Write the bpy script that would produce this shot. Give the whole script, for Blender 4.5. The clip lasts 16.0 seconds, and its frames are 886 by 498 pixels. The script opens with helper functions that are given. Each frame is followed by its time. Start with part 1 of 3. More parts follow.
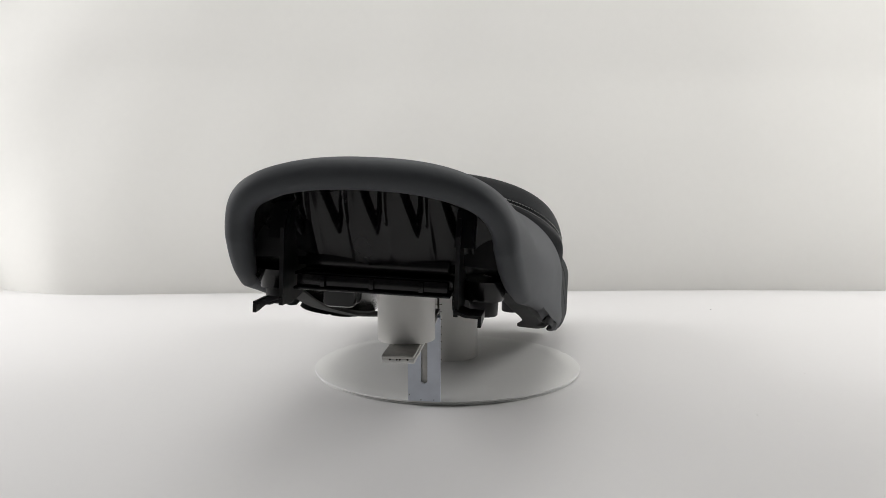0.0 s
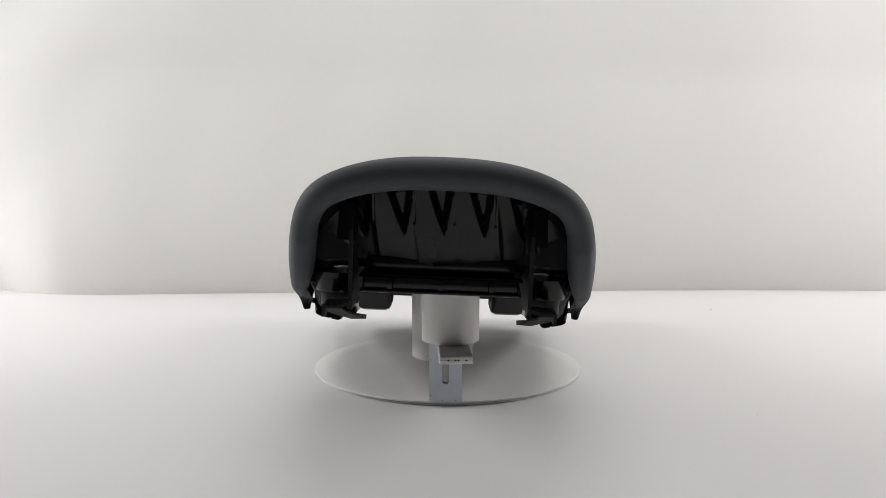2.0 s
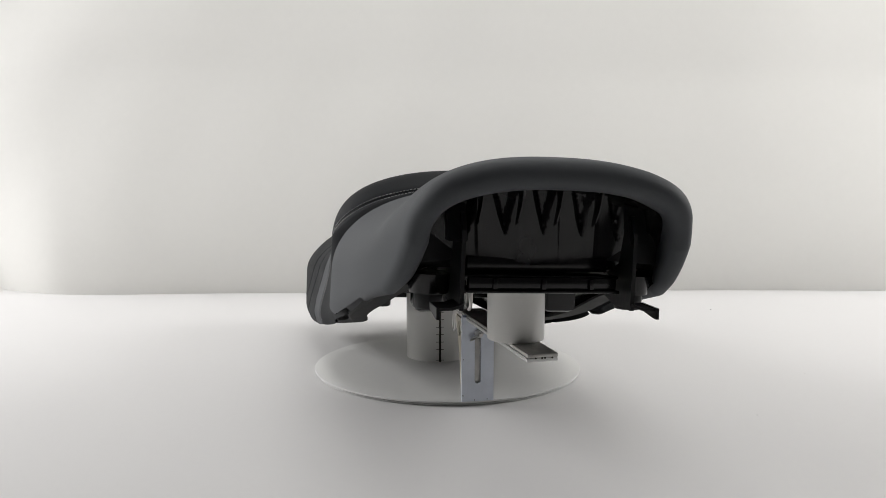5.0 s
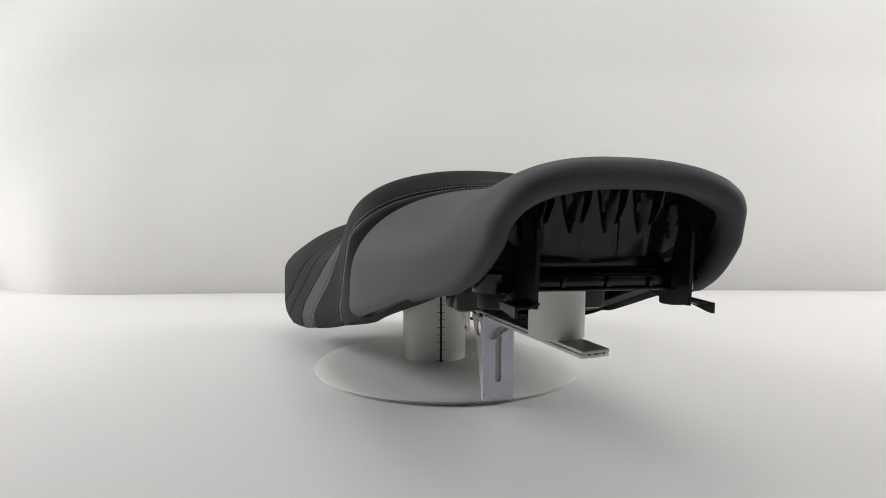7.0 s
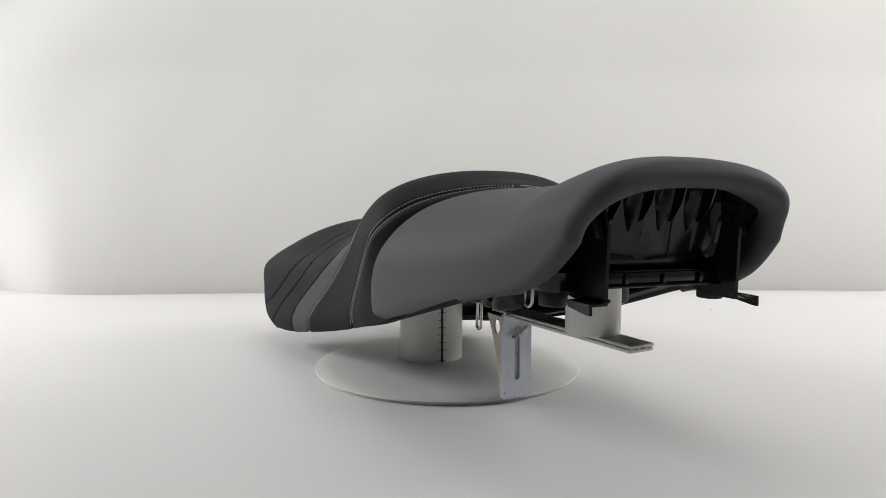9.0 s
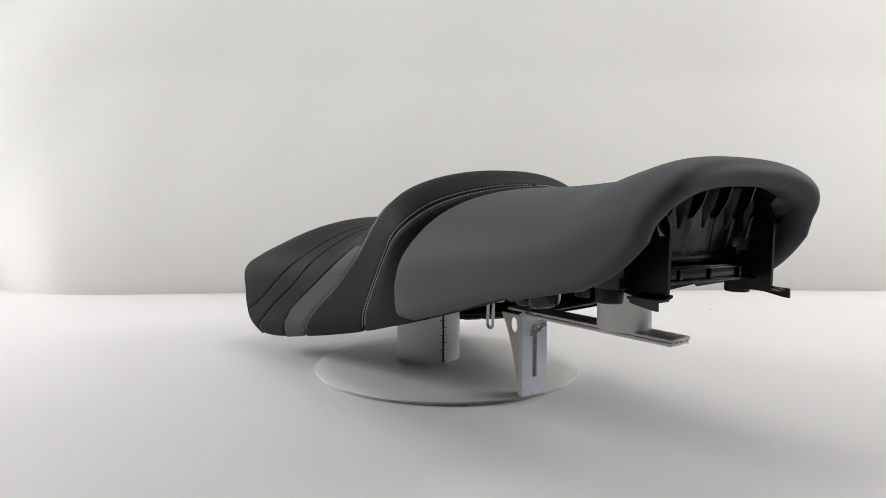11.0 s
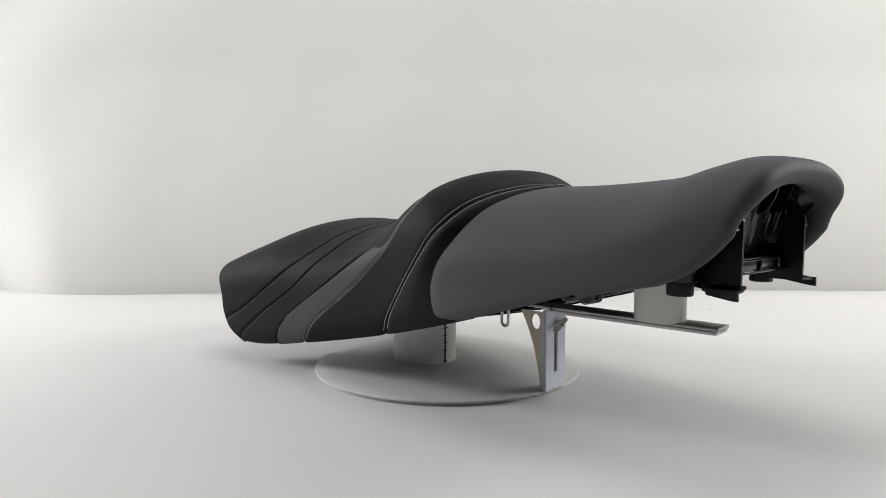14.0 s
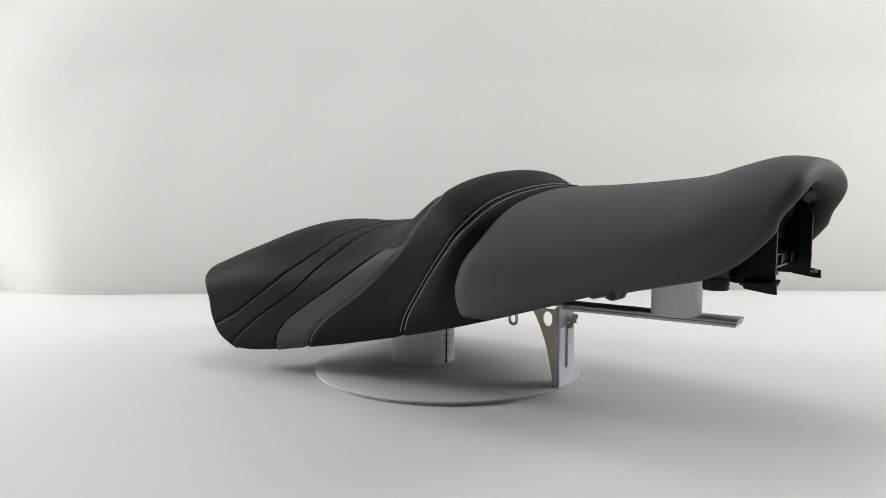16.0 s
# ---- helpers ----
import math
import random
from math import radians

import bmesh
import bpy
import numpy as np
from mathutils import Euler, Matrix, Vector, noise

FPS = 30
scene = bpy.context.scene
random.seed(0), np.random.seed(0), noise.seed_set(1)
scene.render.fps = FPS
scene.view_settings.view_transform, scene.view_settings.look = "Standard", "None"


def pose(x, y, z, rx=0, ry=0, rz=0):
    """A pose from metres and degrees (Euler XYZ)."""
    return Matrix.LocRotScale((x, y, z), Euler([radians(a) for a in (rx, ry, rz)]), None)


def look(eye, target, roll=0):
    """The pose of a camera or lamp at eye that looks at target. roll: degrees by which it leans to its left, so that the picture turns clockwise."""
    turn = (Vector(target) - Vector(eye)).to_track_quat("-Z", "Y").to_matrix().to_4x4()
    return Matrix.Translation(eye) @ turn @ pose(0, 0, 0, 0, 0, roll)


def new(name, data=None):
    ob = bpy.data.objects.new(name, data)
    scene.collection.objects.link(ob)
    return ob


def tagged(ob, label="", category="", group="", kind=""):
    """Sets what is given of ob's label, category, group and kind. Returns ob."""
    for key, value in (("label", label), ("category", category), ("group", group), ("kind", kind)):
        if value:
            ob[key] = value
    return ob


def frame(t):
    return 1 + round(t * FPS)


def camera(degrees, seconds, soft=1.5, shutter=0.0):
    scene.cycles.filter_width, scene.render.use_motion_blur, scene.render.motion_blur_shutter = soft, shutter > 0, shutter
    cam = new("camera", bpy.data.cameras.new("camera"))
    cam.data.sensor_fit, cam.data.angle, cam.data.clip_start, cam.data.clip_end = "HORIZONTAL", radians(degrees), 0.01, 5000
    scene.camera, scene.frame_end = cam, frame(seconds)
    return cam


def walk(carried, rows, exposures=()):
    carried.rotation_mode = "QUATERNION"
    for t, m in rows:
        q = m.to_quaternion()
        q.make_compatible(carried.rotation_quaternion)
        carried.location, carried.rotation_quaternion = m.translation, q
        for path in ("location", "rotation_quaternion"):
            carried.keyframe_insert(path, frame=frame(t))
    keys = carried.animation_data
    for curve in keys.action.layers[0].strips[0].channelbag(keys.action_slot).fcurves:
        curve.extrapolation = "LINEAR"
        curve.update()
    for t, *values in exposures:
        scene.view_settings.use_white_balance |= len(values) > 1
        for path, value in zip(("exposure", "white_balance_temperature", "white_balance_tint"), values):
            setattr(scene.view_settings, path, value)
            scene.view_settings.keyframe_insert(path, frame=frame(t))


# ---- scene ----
cam = camera(55.19, 16.0, soft=0.65)
EYE = Vector((-0.0428, -1.2693, 0.3322))
AIM = Vector((0.02805, 0.99273, -0.11701))
walk(cam, [(0.0, look(EYE, EYE + AIM, 0.05)), (16.0, look(EYE, EYE + AIM, 0.05))])

# ---------------------------------------------------------------- light
world = bpy.data.worlds.new("studio_air")
scene.world = world
world.use_nodes = True
world.node_tree.nodes["Background"].inputs[0].default_value = (0.9, 0.95, 1.0, 1)
world.node_tree.nodes["Background"].inputs[1].default_value = 0.10


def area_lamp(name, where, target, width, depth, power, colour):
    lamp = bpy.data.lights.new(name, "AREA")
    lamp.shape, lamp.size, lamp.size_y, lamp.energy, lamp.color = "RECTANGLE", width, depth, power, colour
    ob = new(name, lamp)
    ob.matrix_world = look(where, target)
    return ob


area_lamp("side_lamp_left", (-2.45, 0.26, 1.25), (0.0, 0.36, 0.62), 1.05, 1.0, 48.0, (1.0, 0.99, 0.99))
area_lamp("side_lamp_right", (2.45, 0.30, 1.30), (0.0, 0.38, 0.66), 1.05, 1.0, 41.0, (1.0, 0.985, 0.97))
# added overhead fill aimed at the sheet to lift its middle; no real fixture
area_lamp("backdrop_fill", (0.10, 0.15, 2.05), (0.04, 0.70, 0.75), 1.2, 0.6, 9.5, (1.0, 0.99, 0.98))
scene.view_settings.exposure = 0.11


# ---------------------------------------------------------------- materials
def material(name, colour, rough, grain=0.0, grain_scale=200.0, tone=0.06, tone_scale=6.0, metal=0.0, spec=0.5, sheen=0.0, weave=0.0):
    """Principled surface with tone drift at a coarse scale and relief at a fine one."""
    m = bpy.data.materials.new(name)
    m.use_nodes = True
    nt = m.node_tree
    b = nt.nodes["Principled BSDF"]
    b.inputs["Roughness"].default_value = rough
    b.inputs["Metallic"].default_value = metal
    b.inputs["Specular IOR Level"].default_value = spec
    b.inputs["Sheen Weight"].default_value = sheen
    b.inputs["Sheen Roughness"].default_value = 0.4
    co = nt.nodes.new("ShaderNodeTexCoord")
    n1 = nt.nodes.new("ShaderNodeTexNoise")
    n1.inputs["Scale"].default_value, n1.inputs["Detail"].default_value = tone_scale, 5
    n2 = nt.nodes.new("ShaderNodeTexNoise")
    n2.inputs["Scale"].default_value, n2.inputs["Detail"].default_value = grain_scale, 3
    nt.links.new(co.outputs["Object"], n1.inputs["Vector"])
    nt.links.new(co.outputs["Object"], n2.inputs["Vector"])
    add = nt.nodes.new("ShaderNodeMath")
    add.operation = "MULTIPLY_ADD"
    nt.links.new(n2.outputs["Fac"], add.inputs[0])
    add.inputs[1].default_value = 0.35
    nt.links.new(n1.outputs["Fac"], add.inputs[2])
    ramp = nt.nodes.new("ShaderNodeValToRGB")
    ramp.color_ramp.elements[0].position, ramp.color_ramp.elements[1].position = 0.4, 0.95
    ramp.color_ramp.elements[0].color = (*[c * (1 - tone) for c in colour], 1)
    ramp.color_ramp.elements[1].color = (*[min(1, c * (1 + tone)) for c in colour], 1)
    nt.links.new(add.outputs[0], ramp.inputs[0])
    nt.links.new(ramp.outputs[0], b.inputs["Base Color"])
    rr = nt.nodes.new("ShaderNodeMapRange")
    rr.inputs["To Min"].default_value, rr.inputs["To Max"].default_value = max(0.03, rough - 0.08), min(1, rough + 0.08)
    nt.links.new(n1.outputs["Fac"], rr.inputs["Value"])
    nt.links.new(rr.outputs[0], b.inputs["Roughness"])
    if grain:
        bump = nt.nodes.new("ShaderNodeBump")
        bump.inputs["Strength"].default_value = grain
        bump.inputs["Distance"].default_value = 0.001
        source = n2.outputs["Fac"]
        if weave:
            v = nt.nodes.new("ShaderNodeTexVoronoi")
            v.inputs["Scale"].default_value = weave
            nt.links.new(co.outputs["Object"], v.inputs["Vector"])
            source = v.outputs["Distance"]
        nt.links.new(source, bump.inputs["Height"])
        nt.links.new(bump.outputs[0], b.inputs["Normal"])
    return m


GREY_VINYL = material("grey_vinyl", (0.0640, 0.0680, 0.0735), 0.66, 0.10, 900, 0.05, 5, spec=0.2, weave=1400)
BLACK_VINYL = material("black_vinyl", (0.0048, 0.0060, 0.0080), 0.64, 0.10, 900, 0.08, 6, spec=0.17, weave=1400)
DARK_VINYL = material("dark_vinyl", (0.0066, 0.0079, 0.0102), 0.64, 0.10, 900, 0.08, 6, spec=0.18, weave=1400)
LIGHT_VINYL = material("light_grey_vinyl", (0.061, 0.064, 0.069), 0.66, 0.10, 900, 0.05, 6, spec=0.25, weave=1400)
THREAD = material("thread", (0.46, 0.46, 0.45), 0.7, 0.2, 3000, 0.1, 60)
PLASTIC = material("black_plastic", (0.0045, 0.0045, 0.005), 0.20, 0.25, 45, 0.25, 14, spec=0.4)
GLOSS = material("glossy_black_plastic", (0.0060, 0.0060, 0.0065), 0.26, 0.35, 38, 0.30, 22, spec=0.34)
DULL = material("dull_black_plastic", (0.0050, 0.0050, 0.0054), 0.62, 0.25, 160, 0.25, 20, spec=0.16)
MATT = material("matt_black_plastic", (0.0040, 0.0041, 0.0045), 0.42, 0.25, 120, 0.25, 20, spec=0.3)
ENAMEL = material("white_enamel", (0.70, 0.70, 0.685), 0.40, 0.15, 150, 0.10, 30)
RUBBER = material("black_rubber", (0.010, 0.010, 0.011), 0.5, 0.15, 300, 0.2, 20, spec=0.4)
PIPE = material("pipe_plastic", (0.80, 0.79, 0.76), 0.38, 0.05, 200, 0.03, 9)
BOARD = material("white_board", (0.61, 0.61, 0.598), 0.45, 0.08, 150, 0.03, 7)
EDGE = material("board_edge", (0.40, 0.40, 0.37), 0.6, 0.2, 400, 0.10, 30)
PAINT = material("white_painted_metal", (0.66, 0.70, 0.78), 0.33, 0.12, 120, 0.08, 25)
BARE = material("worn_metal", (0.42, 0.41, 0.39), 0.42, 0.2, 200, 0.25, 40, metal=0.7)
STEEL = material("zinc_steel", (0.55, 0.54, 0.52), 0.35, 0.1, 300, 0.1, 50, metal=1.0)
CREAM = material("cream_board", (0.66, 0.61, 0.50), 0.6, 0.1, 300, 0.06, 20)
INK = material("dark_ink", (0.05, 0.045, 0.035), 0.7, 0.1, 400, 0.4, 60)
PAPER = material("white_paper", (0.658, 0.652, 0.650), 0.55, 0.06, 90, 0.015, 2.5, spec=0.3)
CLOTH = material("white_backdrop", (0.865, 0.858, 0.828), 0.85, 0.06, 60, 0.02, 2.0, spec=0.2)
# paints of the unseen room, kept dark to hold back bounced fill light
DARKWALL = material("grey_wall_paint", (0.05, 0.05, 0.052), 0.8, 0.1, 80, 0.05, 3)
WALLPAINT = material("wall_paint", (0.42, 0.42, 0.415), 0.8, 0.1, 80, 0.03, 3)


# ---------------------------------------------------------------- mesh helpers
def curve(xs, vs):
    """Smooth function through a few control values (cubic Hermite)."""
    xs, vs = np.array(xs, float), np.array(vs, float)
    if xs[0] > xs[-1]:
        xs, vs = xs[::-1], vs[::-1]
    d = np.diff(vs) / np.diff(xs)
    m = np.concatenate([[d[0]], (d[:-1] + d[1:]) / 2, [d[-1]]])

    def f(x):
        x = min(max(float(x), xs[0]), xs[-1])
        i = min(int(np.searchsorted(xs, x, side="right")) - 1, len(xs) - 2)
        w = xs[i + 1] - xs[i]
        t = (x - xs[i]) / w
        return float((2 * t**3 - 3 * t**2 + 1) * vs[i] + (t**3 - 2 * t**2 + t) * w * m[i] + (3 * t**2 - 2 * t**3) * vs[i + 1] + (t**3 - t**2) * w * m[i + 1])

    return f


def part(name, bm, mat, parent=None, label="", smooth=True):
    me = bpy.data.meshes.new(name)
    bmesh.ops.recalc_face_normals(bm, faces=bm.faces)
    bm.to_mesh(me)
    bm.free()
    me.materials.append(mat)
    if smooth:
        me.shade_smooth()
        me.set_sharp_from_angle(angle=radians(38))
    ob = new(name, me)
    ob.parent = parent
    if label:
        tagged(ob, label)
    return ob


def grid(bm, rows, close_u=False, close_v=False):
    """Quads over rows of points; collapsed quads are left out."""
    vs = [[bm.verts.new(p) for p in r] for r in rows]
    nr, nc = len(vs), len(vs[0])
    for i in range(nr - (0 if close_u else 1)):
        for j in range(nc - (0 if close_v else 1)):
            q = [vs[i][j], vs[(i + 1) % nr][j], vs[(i + 1) % nr][(j + 1) % nc], vs[i][(j + 1) % nc]]
            bm.faces.new(q)
    return vs


def tidy(bm, gap=1e-5):
    bmesh.ops.remove_doubles(bm, verts=bm.verts, dist=gap)
    bmesh.ops.dissolve_degenerate(bm, edges=bm.edges, dist=gap)
    return bm


def box(bm, x0, y0, z0, x1, y1, z1, bevel=0.0015, m=None):
    made = bmesh.ops.create_cube(bm, size=1.0, matrix=Matrix.LocRotScale(((x0 + x1) / 2, (y0 + y1) / 2, (z0 + z1) / 2), None, (x1 - x0, y1 - y0, z1 - z0)))
    vs = made["verts"]
    if bevel:
        es = list({e for v in vs for e in v.link_edges})
        out = bmesh.ops.bevel(bm, geom=es, offset=bevel, segments=2, affect="EDGES", profile=0.5)
        vs = out["verts"]
    if m is not None:
        bmesh.ops.transform(bm, matrix=m, verts=list({v for v in vs}))
    return bm


def lathe(bm, profile, x=0, y=0, n=48):
    """Turns (radius, z) pairs about a vertical axis."""
    rows = [[(x + r * math.cos(2 * math.pi * i / n), y + r * math.sin(2 * math.pi * i / n), z) for i in range(n)] for r, z in profile]
    grid(bm, rows, close_v=True)
    return tidy(bm)


def slab(bm, outline, lift, depth):
    """Closed outline of 3D points pushed along the vector depth."""
    a = [bm.verts.new(Vector(p) + Vector(lift)) for p in outline]
    b = [bm.verts.new(Vector(p) + Vector(lift) + Vector(depth)) for p in outline]
    bm.faces.new(a)
    bm.faces.new(b[::-1])
    n = len(a)
    for i in range(n):
        bm.faces.new([a[i], b[i], b[(i + 1) % n], a[(i + 1) % n]])
    return bm


def rod(bm, path, r, n=8, closed=False):
    """Round bar along a path of points."""
    pts = [Vector(p) for p in path]
    rows = []
    for i, p in enumerate(pts):
        if closed:
            t = pts[(i + 1) % len(pts)] - pts[i - 1]
        else:
            t = pts[min(i + 1, len(pts) - 1)] - pts[max(i - 1, 0)]
        t.normalize()
        a = t.cross(Vector((0.31, 0.93, 0.17))).normalized()
        b = t.cross(a)
        rows.append([p + r * (math.cos(k * 2 * math.pi / n) * a + math.sin(k * 2 * math.pi / n) * b) for k in range(n)])
    vs = grid(bm, rows, close_u=closed, close_v=True)
    if not closed:
        bm.faces.new(vs[0][::-1])
        bm.faces.new(vs[-1])
    return bm


# ---------------------------------------------------------------- the setting
def table_sheet():
    bm = bmesh.new()
    rows = []
    for i in range(61):
        y = -1.9 + i * (2.72 / 60)
        row = []
        for j in range(61):
            x = -2.0 + j * (4.0 / 60)
            z = 0.0012 * noise.noise((x * 2.1, y * 2.1, 3.0)) * min(1, max(0, math.hypot(x, y) - 0.55) * 2)
            row.append((x, y, z))
        rows.append(row)
    grid(bm, rows)
    ob = part("table_top", bm, PAPER)
    tagged(ob, "smooth white paper sheet covering the photo table", "table top", kind="structure")


def back_line(x):
    """Where the hanging sheet meets the table."""
    return BACK(x)


BACK = curve((-2.0, -1.038, -0.953, -0.876, -0.809, -0.732, -0.619, -0.465, 0.013, 0.382, 0.774, 1.062, 2.0), (0.796, 0.746, 0.704, 0.675, 0.67, 0.668, 0.677, 0.685, 0.69, 0.701, 0.7, 0.682, 0.682))


def backdrop():
    bm = bmesh.new()
    rows = []
    for i in range(70):
        z = -0.003 + 2.1 * (i / 69) ** 1.4
        row = []
        for j in range(121):
            x = -2.0 + 4.0 * j / 120
            fold = 0.013 * noise.noise((x * 1.6 + 0.5 * z, z * 0.7, 1.0)) + 0.011 * noise.noise((x * 4 - z * 2.0, z * 2.2, 5.0))
            low = min(1, z / 0.5)
            row.append((x, back_line(x) * (1 - low) + (0.735 + 0.02 * x) * low + fold * low - 0.065 * (1 - math.exp(-max(z, 0) / 0.12)) + 0.10 * z, z))
        rows.append(row)
    grid(bm, rows)
    ob = part("backdrop", bm, CLOTH)
    tagged(ob, "plain white hanging backdrop sheet with faint soft folds", "backdrop", kind="structure")


# Unseen room added to close the set; dark wall_behind and floor cut fill.
def room():
    for name, b in (("wall_left", (-2.7, -3.1, -0.8, -2.6, 1.3, 2.4)), ("wall_right", (2.6, -3.1, -0.8, 2.7, 1.3, 2.4)),
                    ("wall_behind", (-2.6, -3.1, -0.8, 2.6, -3.0, 2.4)), ("wall_far", (-2.6, 1.2, -0.8, 2.6, 1.3, 2.4)),
                    ("ceiling", (-2.7, -3.1, 2.4, 2.7, 1.3, 2.5)), ("floor", (-2.7, -3.1, -0.9, 2.7, 1.3, -0.8))):
        ob = part(name, box(bmesh.new(), *b, bevel=0), DARKWALL if name in ("wall_behind", "floor") else WALLPAINT, smooth=False)
        tagged(ob, ("plain grey painted " if name in ("wall_behind", "floor") else "plain light grey painted ") + name.split("_")[0] + " of the unseen room added around the set", name.split("_")[0], kind="structure")


def speck(x, y, r):
    bm = bmesh.new()
    bmesh.ops.create_icosphere(bm, subdivisions=2, radius=r)
    for v in bm.verts:
        v.co *= 1 + 0.3 * noise.noise(v.co * 900)
        v.co.z = v.co.z * 0.35
    bmesh.ops.translate(bm, verts=bm.verts[:], vec=(x, y, 0.3 * r))
    tagged(part("crumb", bm, INK), "tiny dark crumb lying on the white sheet", "crumb", group="crumbs on the sheet")


table_sheet()
backdrop()
room()
speck(0.5657, 0.4583, 0.0016)
speck(0.3818, -0.2459, 0.0008)
speck(0.5314, -0.0522, 0.0006)

# ---------------------------------------------------------------- turntable and stand
START, TURN = 79.881, 3.9245


def empty(name, label, category):
    return tagged(new(name), label, category)


def turntable():
    top = empty("turntable", "thin round white turntable disc lying on the paper sheet", "turntable")
    part("lower_disc", lathe(bmesh.new(), [(0.0, 0.0003), (0.1970, 0.0003), (0.1980, 0.0008), (0.1980, 0.0024), (0.1970, 0.0028), (0, 0.0028)], n=160), BOARD, top)
    part("core", lathe(bmesh.new(), [(0.0, 0.0028), (0.194, 0.0028), (0.194, 0.0037), (0, 0.0037)], n=96), EDGE, top)
    part("disc", lathe(bmesh.new(), [(0.0, 0.0037), (0.1992, 0.0037), (0.2, 0.0041), (0.2, 0.0064), (0.1992, 0.0068), (0.17, 0.0077), (0.12, 0.0090), (0.06, 0.0102), (0, 0.0104)], n=160), BOARD, top)
    # whiter ring puts the light caught on the rim into the colour
    part("lit_rim", lathe(bmesh.new(), [(0.1996, 0.0042), (0.2006, 0.0044), (0.2006, 0.0064), (0.1996, 0.0067), (0.1996, 0.0042)], n=160), PAPER, top, "paler ring imitating light on the disc's rim")
    return top


def pipe_post(name, label, x, y, r, z0, z1):
    post = tagged(empty(name, label, "pipe"), group="pipes under the seat")
    w = 0.0032
    part("tube", lathe(bmesh.new(), [(r - w, z0), (r - 0.0006, z0), (r, z0 + 0.0006), (r, z1 - 0.0006), (r - 0.0006, z1), (r - w, z1), (r - w, z0)], x, y, 72), PIPE, post)
    return post


def bracket():
    b = empty("angle_bracket", "white painted metal angle bracket with a slotted upright and long arm", "bracket")
    m = pose(-0.2035, 0.0007, 0, 0, 0, 0)
    # slotted plate, outer side at -x
    for name, x0, z1, mat in (("upright", 0.0, 0.1120, PAINT), ("inner_upright", 0.0046, 0.1110, PAINT)):
        if name == "inner_upright":
            bm = box(bmesh.new(), x0, -0.0205, 0.0004, x0 + 0.0034, 0.0205, z1, 0.0006, m)
            part(name, bm, PAINT, b)
            part("slot_liner", box(bmesh.new(), 0.0034, -0.0052, 0.022, 0.0044, 0.0052, 0.096, 0.0002, m), BARE, b, "scuffed bare grey metal strip behind the slot")
            continue
        bm = bmesh.new()
        hw, sw, lo, hi = 0.0212, 0.0042, 0.028, 0.090
        n = 10
        arc_t = [(sw * math.cos(a), hi + sw * math.sin(a)) for a in np.linspace(0, math.pi, n)]
        arc_b = [(sw * math.cos(a), lo + sw * math.sin(a)) for a in np.linspace(math.pi, 2 * math.pi, n)]
        hole = arc_t + arc_b
        out = []
        for y, z in hole:
            k = len(out)
            if k < n:
                out.append((hw * math.cos(math.pi * k / (n - 1)) if 0 < k < n - 1 else (hw if k == 0 else -hw), z1))
            else:
                j = k - n
                out.append((-hw * math.cos(math.pi * j / (n - 1)) if 0 < j < n - 1 else (-hw if j == 0 else hw), 0.0004))
        rows = []
        for x in (x0, x0 + 0.0032):
            rows.append([(x, y, z) for y, z in out])
        inner = [[(x, y, z) for y, z in hole] for x in (x0, x0 + 0.0032)]
        loop = [rows[0], rows[1], inner[1], inner[0]]
        grid(bm, loop, close_u=True, close_v=True)
        bmesh.ops.transform(bm, matrix=m, verts=bm.verts[:])
        part(name, tidy(bm), mat, b, smooth=False)
    bm = bmesh.new()
    rows = [[(-0.2072 - 0.0 + r * math.sin(a) + 0.0, y, 0.1085 + r * math.cos(a)) for a in np.linspace(0, math.pi / 2, 8)] for y, r in ((0.0219, 0.0068), (-0.0205, 0.0068), (-0.0205, 0.0037), (0.0219, 0.0037))]
    grid(bm, rows, close_u=True)
    part("bend", bm, PAINT, b)
    # long arm: two flat bars, one on the other
    turn = pose(-0.2035, 0.0004, 0.0062, 0, 0.5, 3.0)
    part("arm", box(bmesh.new(), -0.2325, -0.0165, 0.1128, 0.036, 0.0165, 0.1168, 0.0008, turn), BARE, b, "worn bare-topped metal arm")
    part("arm_liner", box(bmesh.new(), -0.2310, -0.017, 0.1080, 0.0, 0.017, 0.1124, 0.0012, turn), ENAMEL, b)
    # cream gusset with a hole
    bm = bmesh.new()
    cx, cz, n = -0.1835, 0.0935, 72
    side = curve((0.006, 0.044, 0.074, 0.095, 0.1075), (-0.1925, -0.1852, -0.1752, -0.1655, -0.1575))
    hole = [(cx + 0.0075 * math.cos(a), cz + 0.0105 * math.sin(a)) for a in np.linspace(0, 2 * math.pi, n, endpoint=False)]
    out = []
    for a in np.linspace(0, 2 * math.pi, n, endpoint=False):
        r = 0.0
        while r < 0.2:
            x, z = cx + r * math.cos(a), cz + r * math.sin(a)
            if z > 0.1075 or z < 0.006 or x < -0.1960 or x > side(z):
                break
            r += 0.0003
        out.append((x, z))
    rows = [[(x, y, z) for x, z in ring] for y, ring in ((0.0180, out), (0.0205, out), (0.0205, hole), (0.0180, hole))]
    grid(bm, rows, close_u=True, close_v=True)
    part("gusset", tidy(bm), CREAM, b, "cream board gusset with a round hole", smooth=False)
    rows = [[(x, y, z) for z in np.linspace(0.0005, 0.062, 16)] for x, y in ((-0.1960, 0.0182), (-0.1960, 0.0203), (0, 0.0203), (0, 0.0182))]
    rows = [[(x or max(-0.1945, side(z)), y, z) for x, y, z in r] for r in rows]
    bm = bmesh.new()
    grid(bm, rows, close_u=True)
    part("gusset_foot", tidy(bm), CREAM, b, smooth=False)
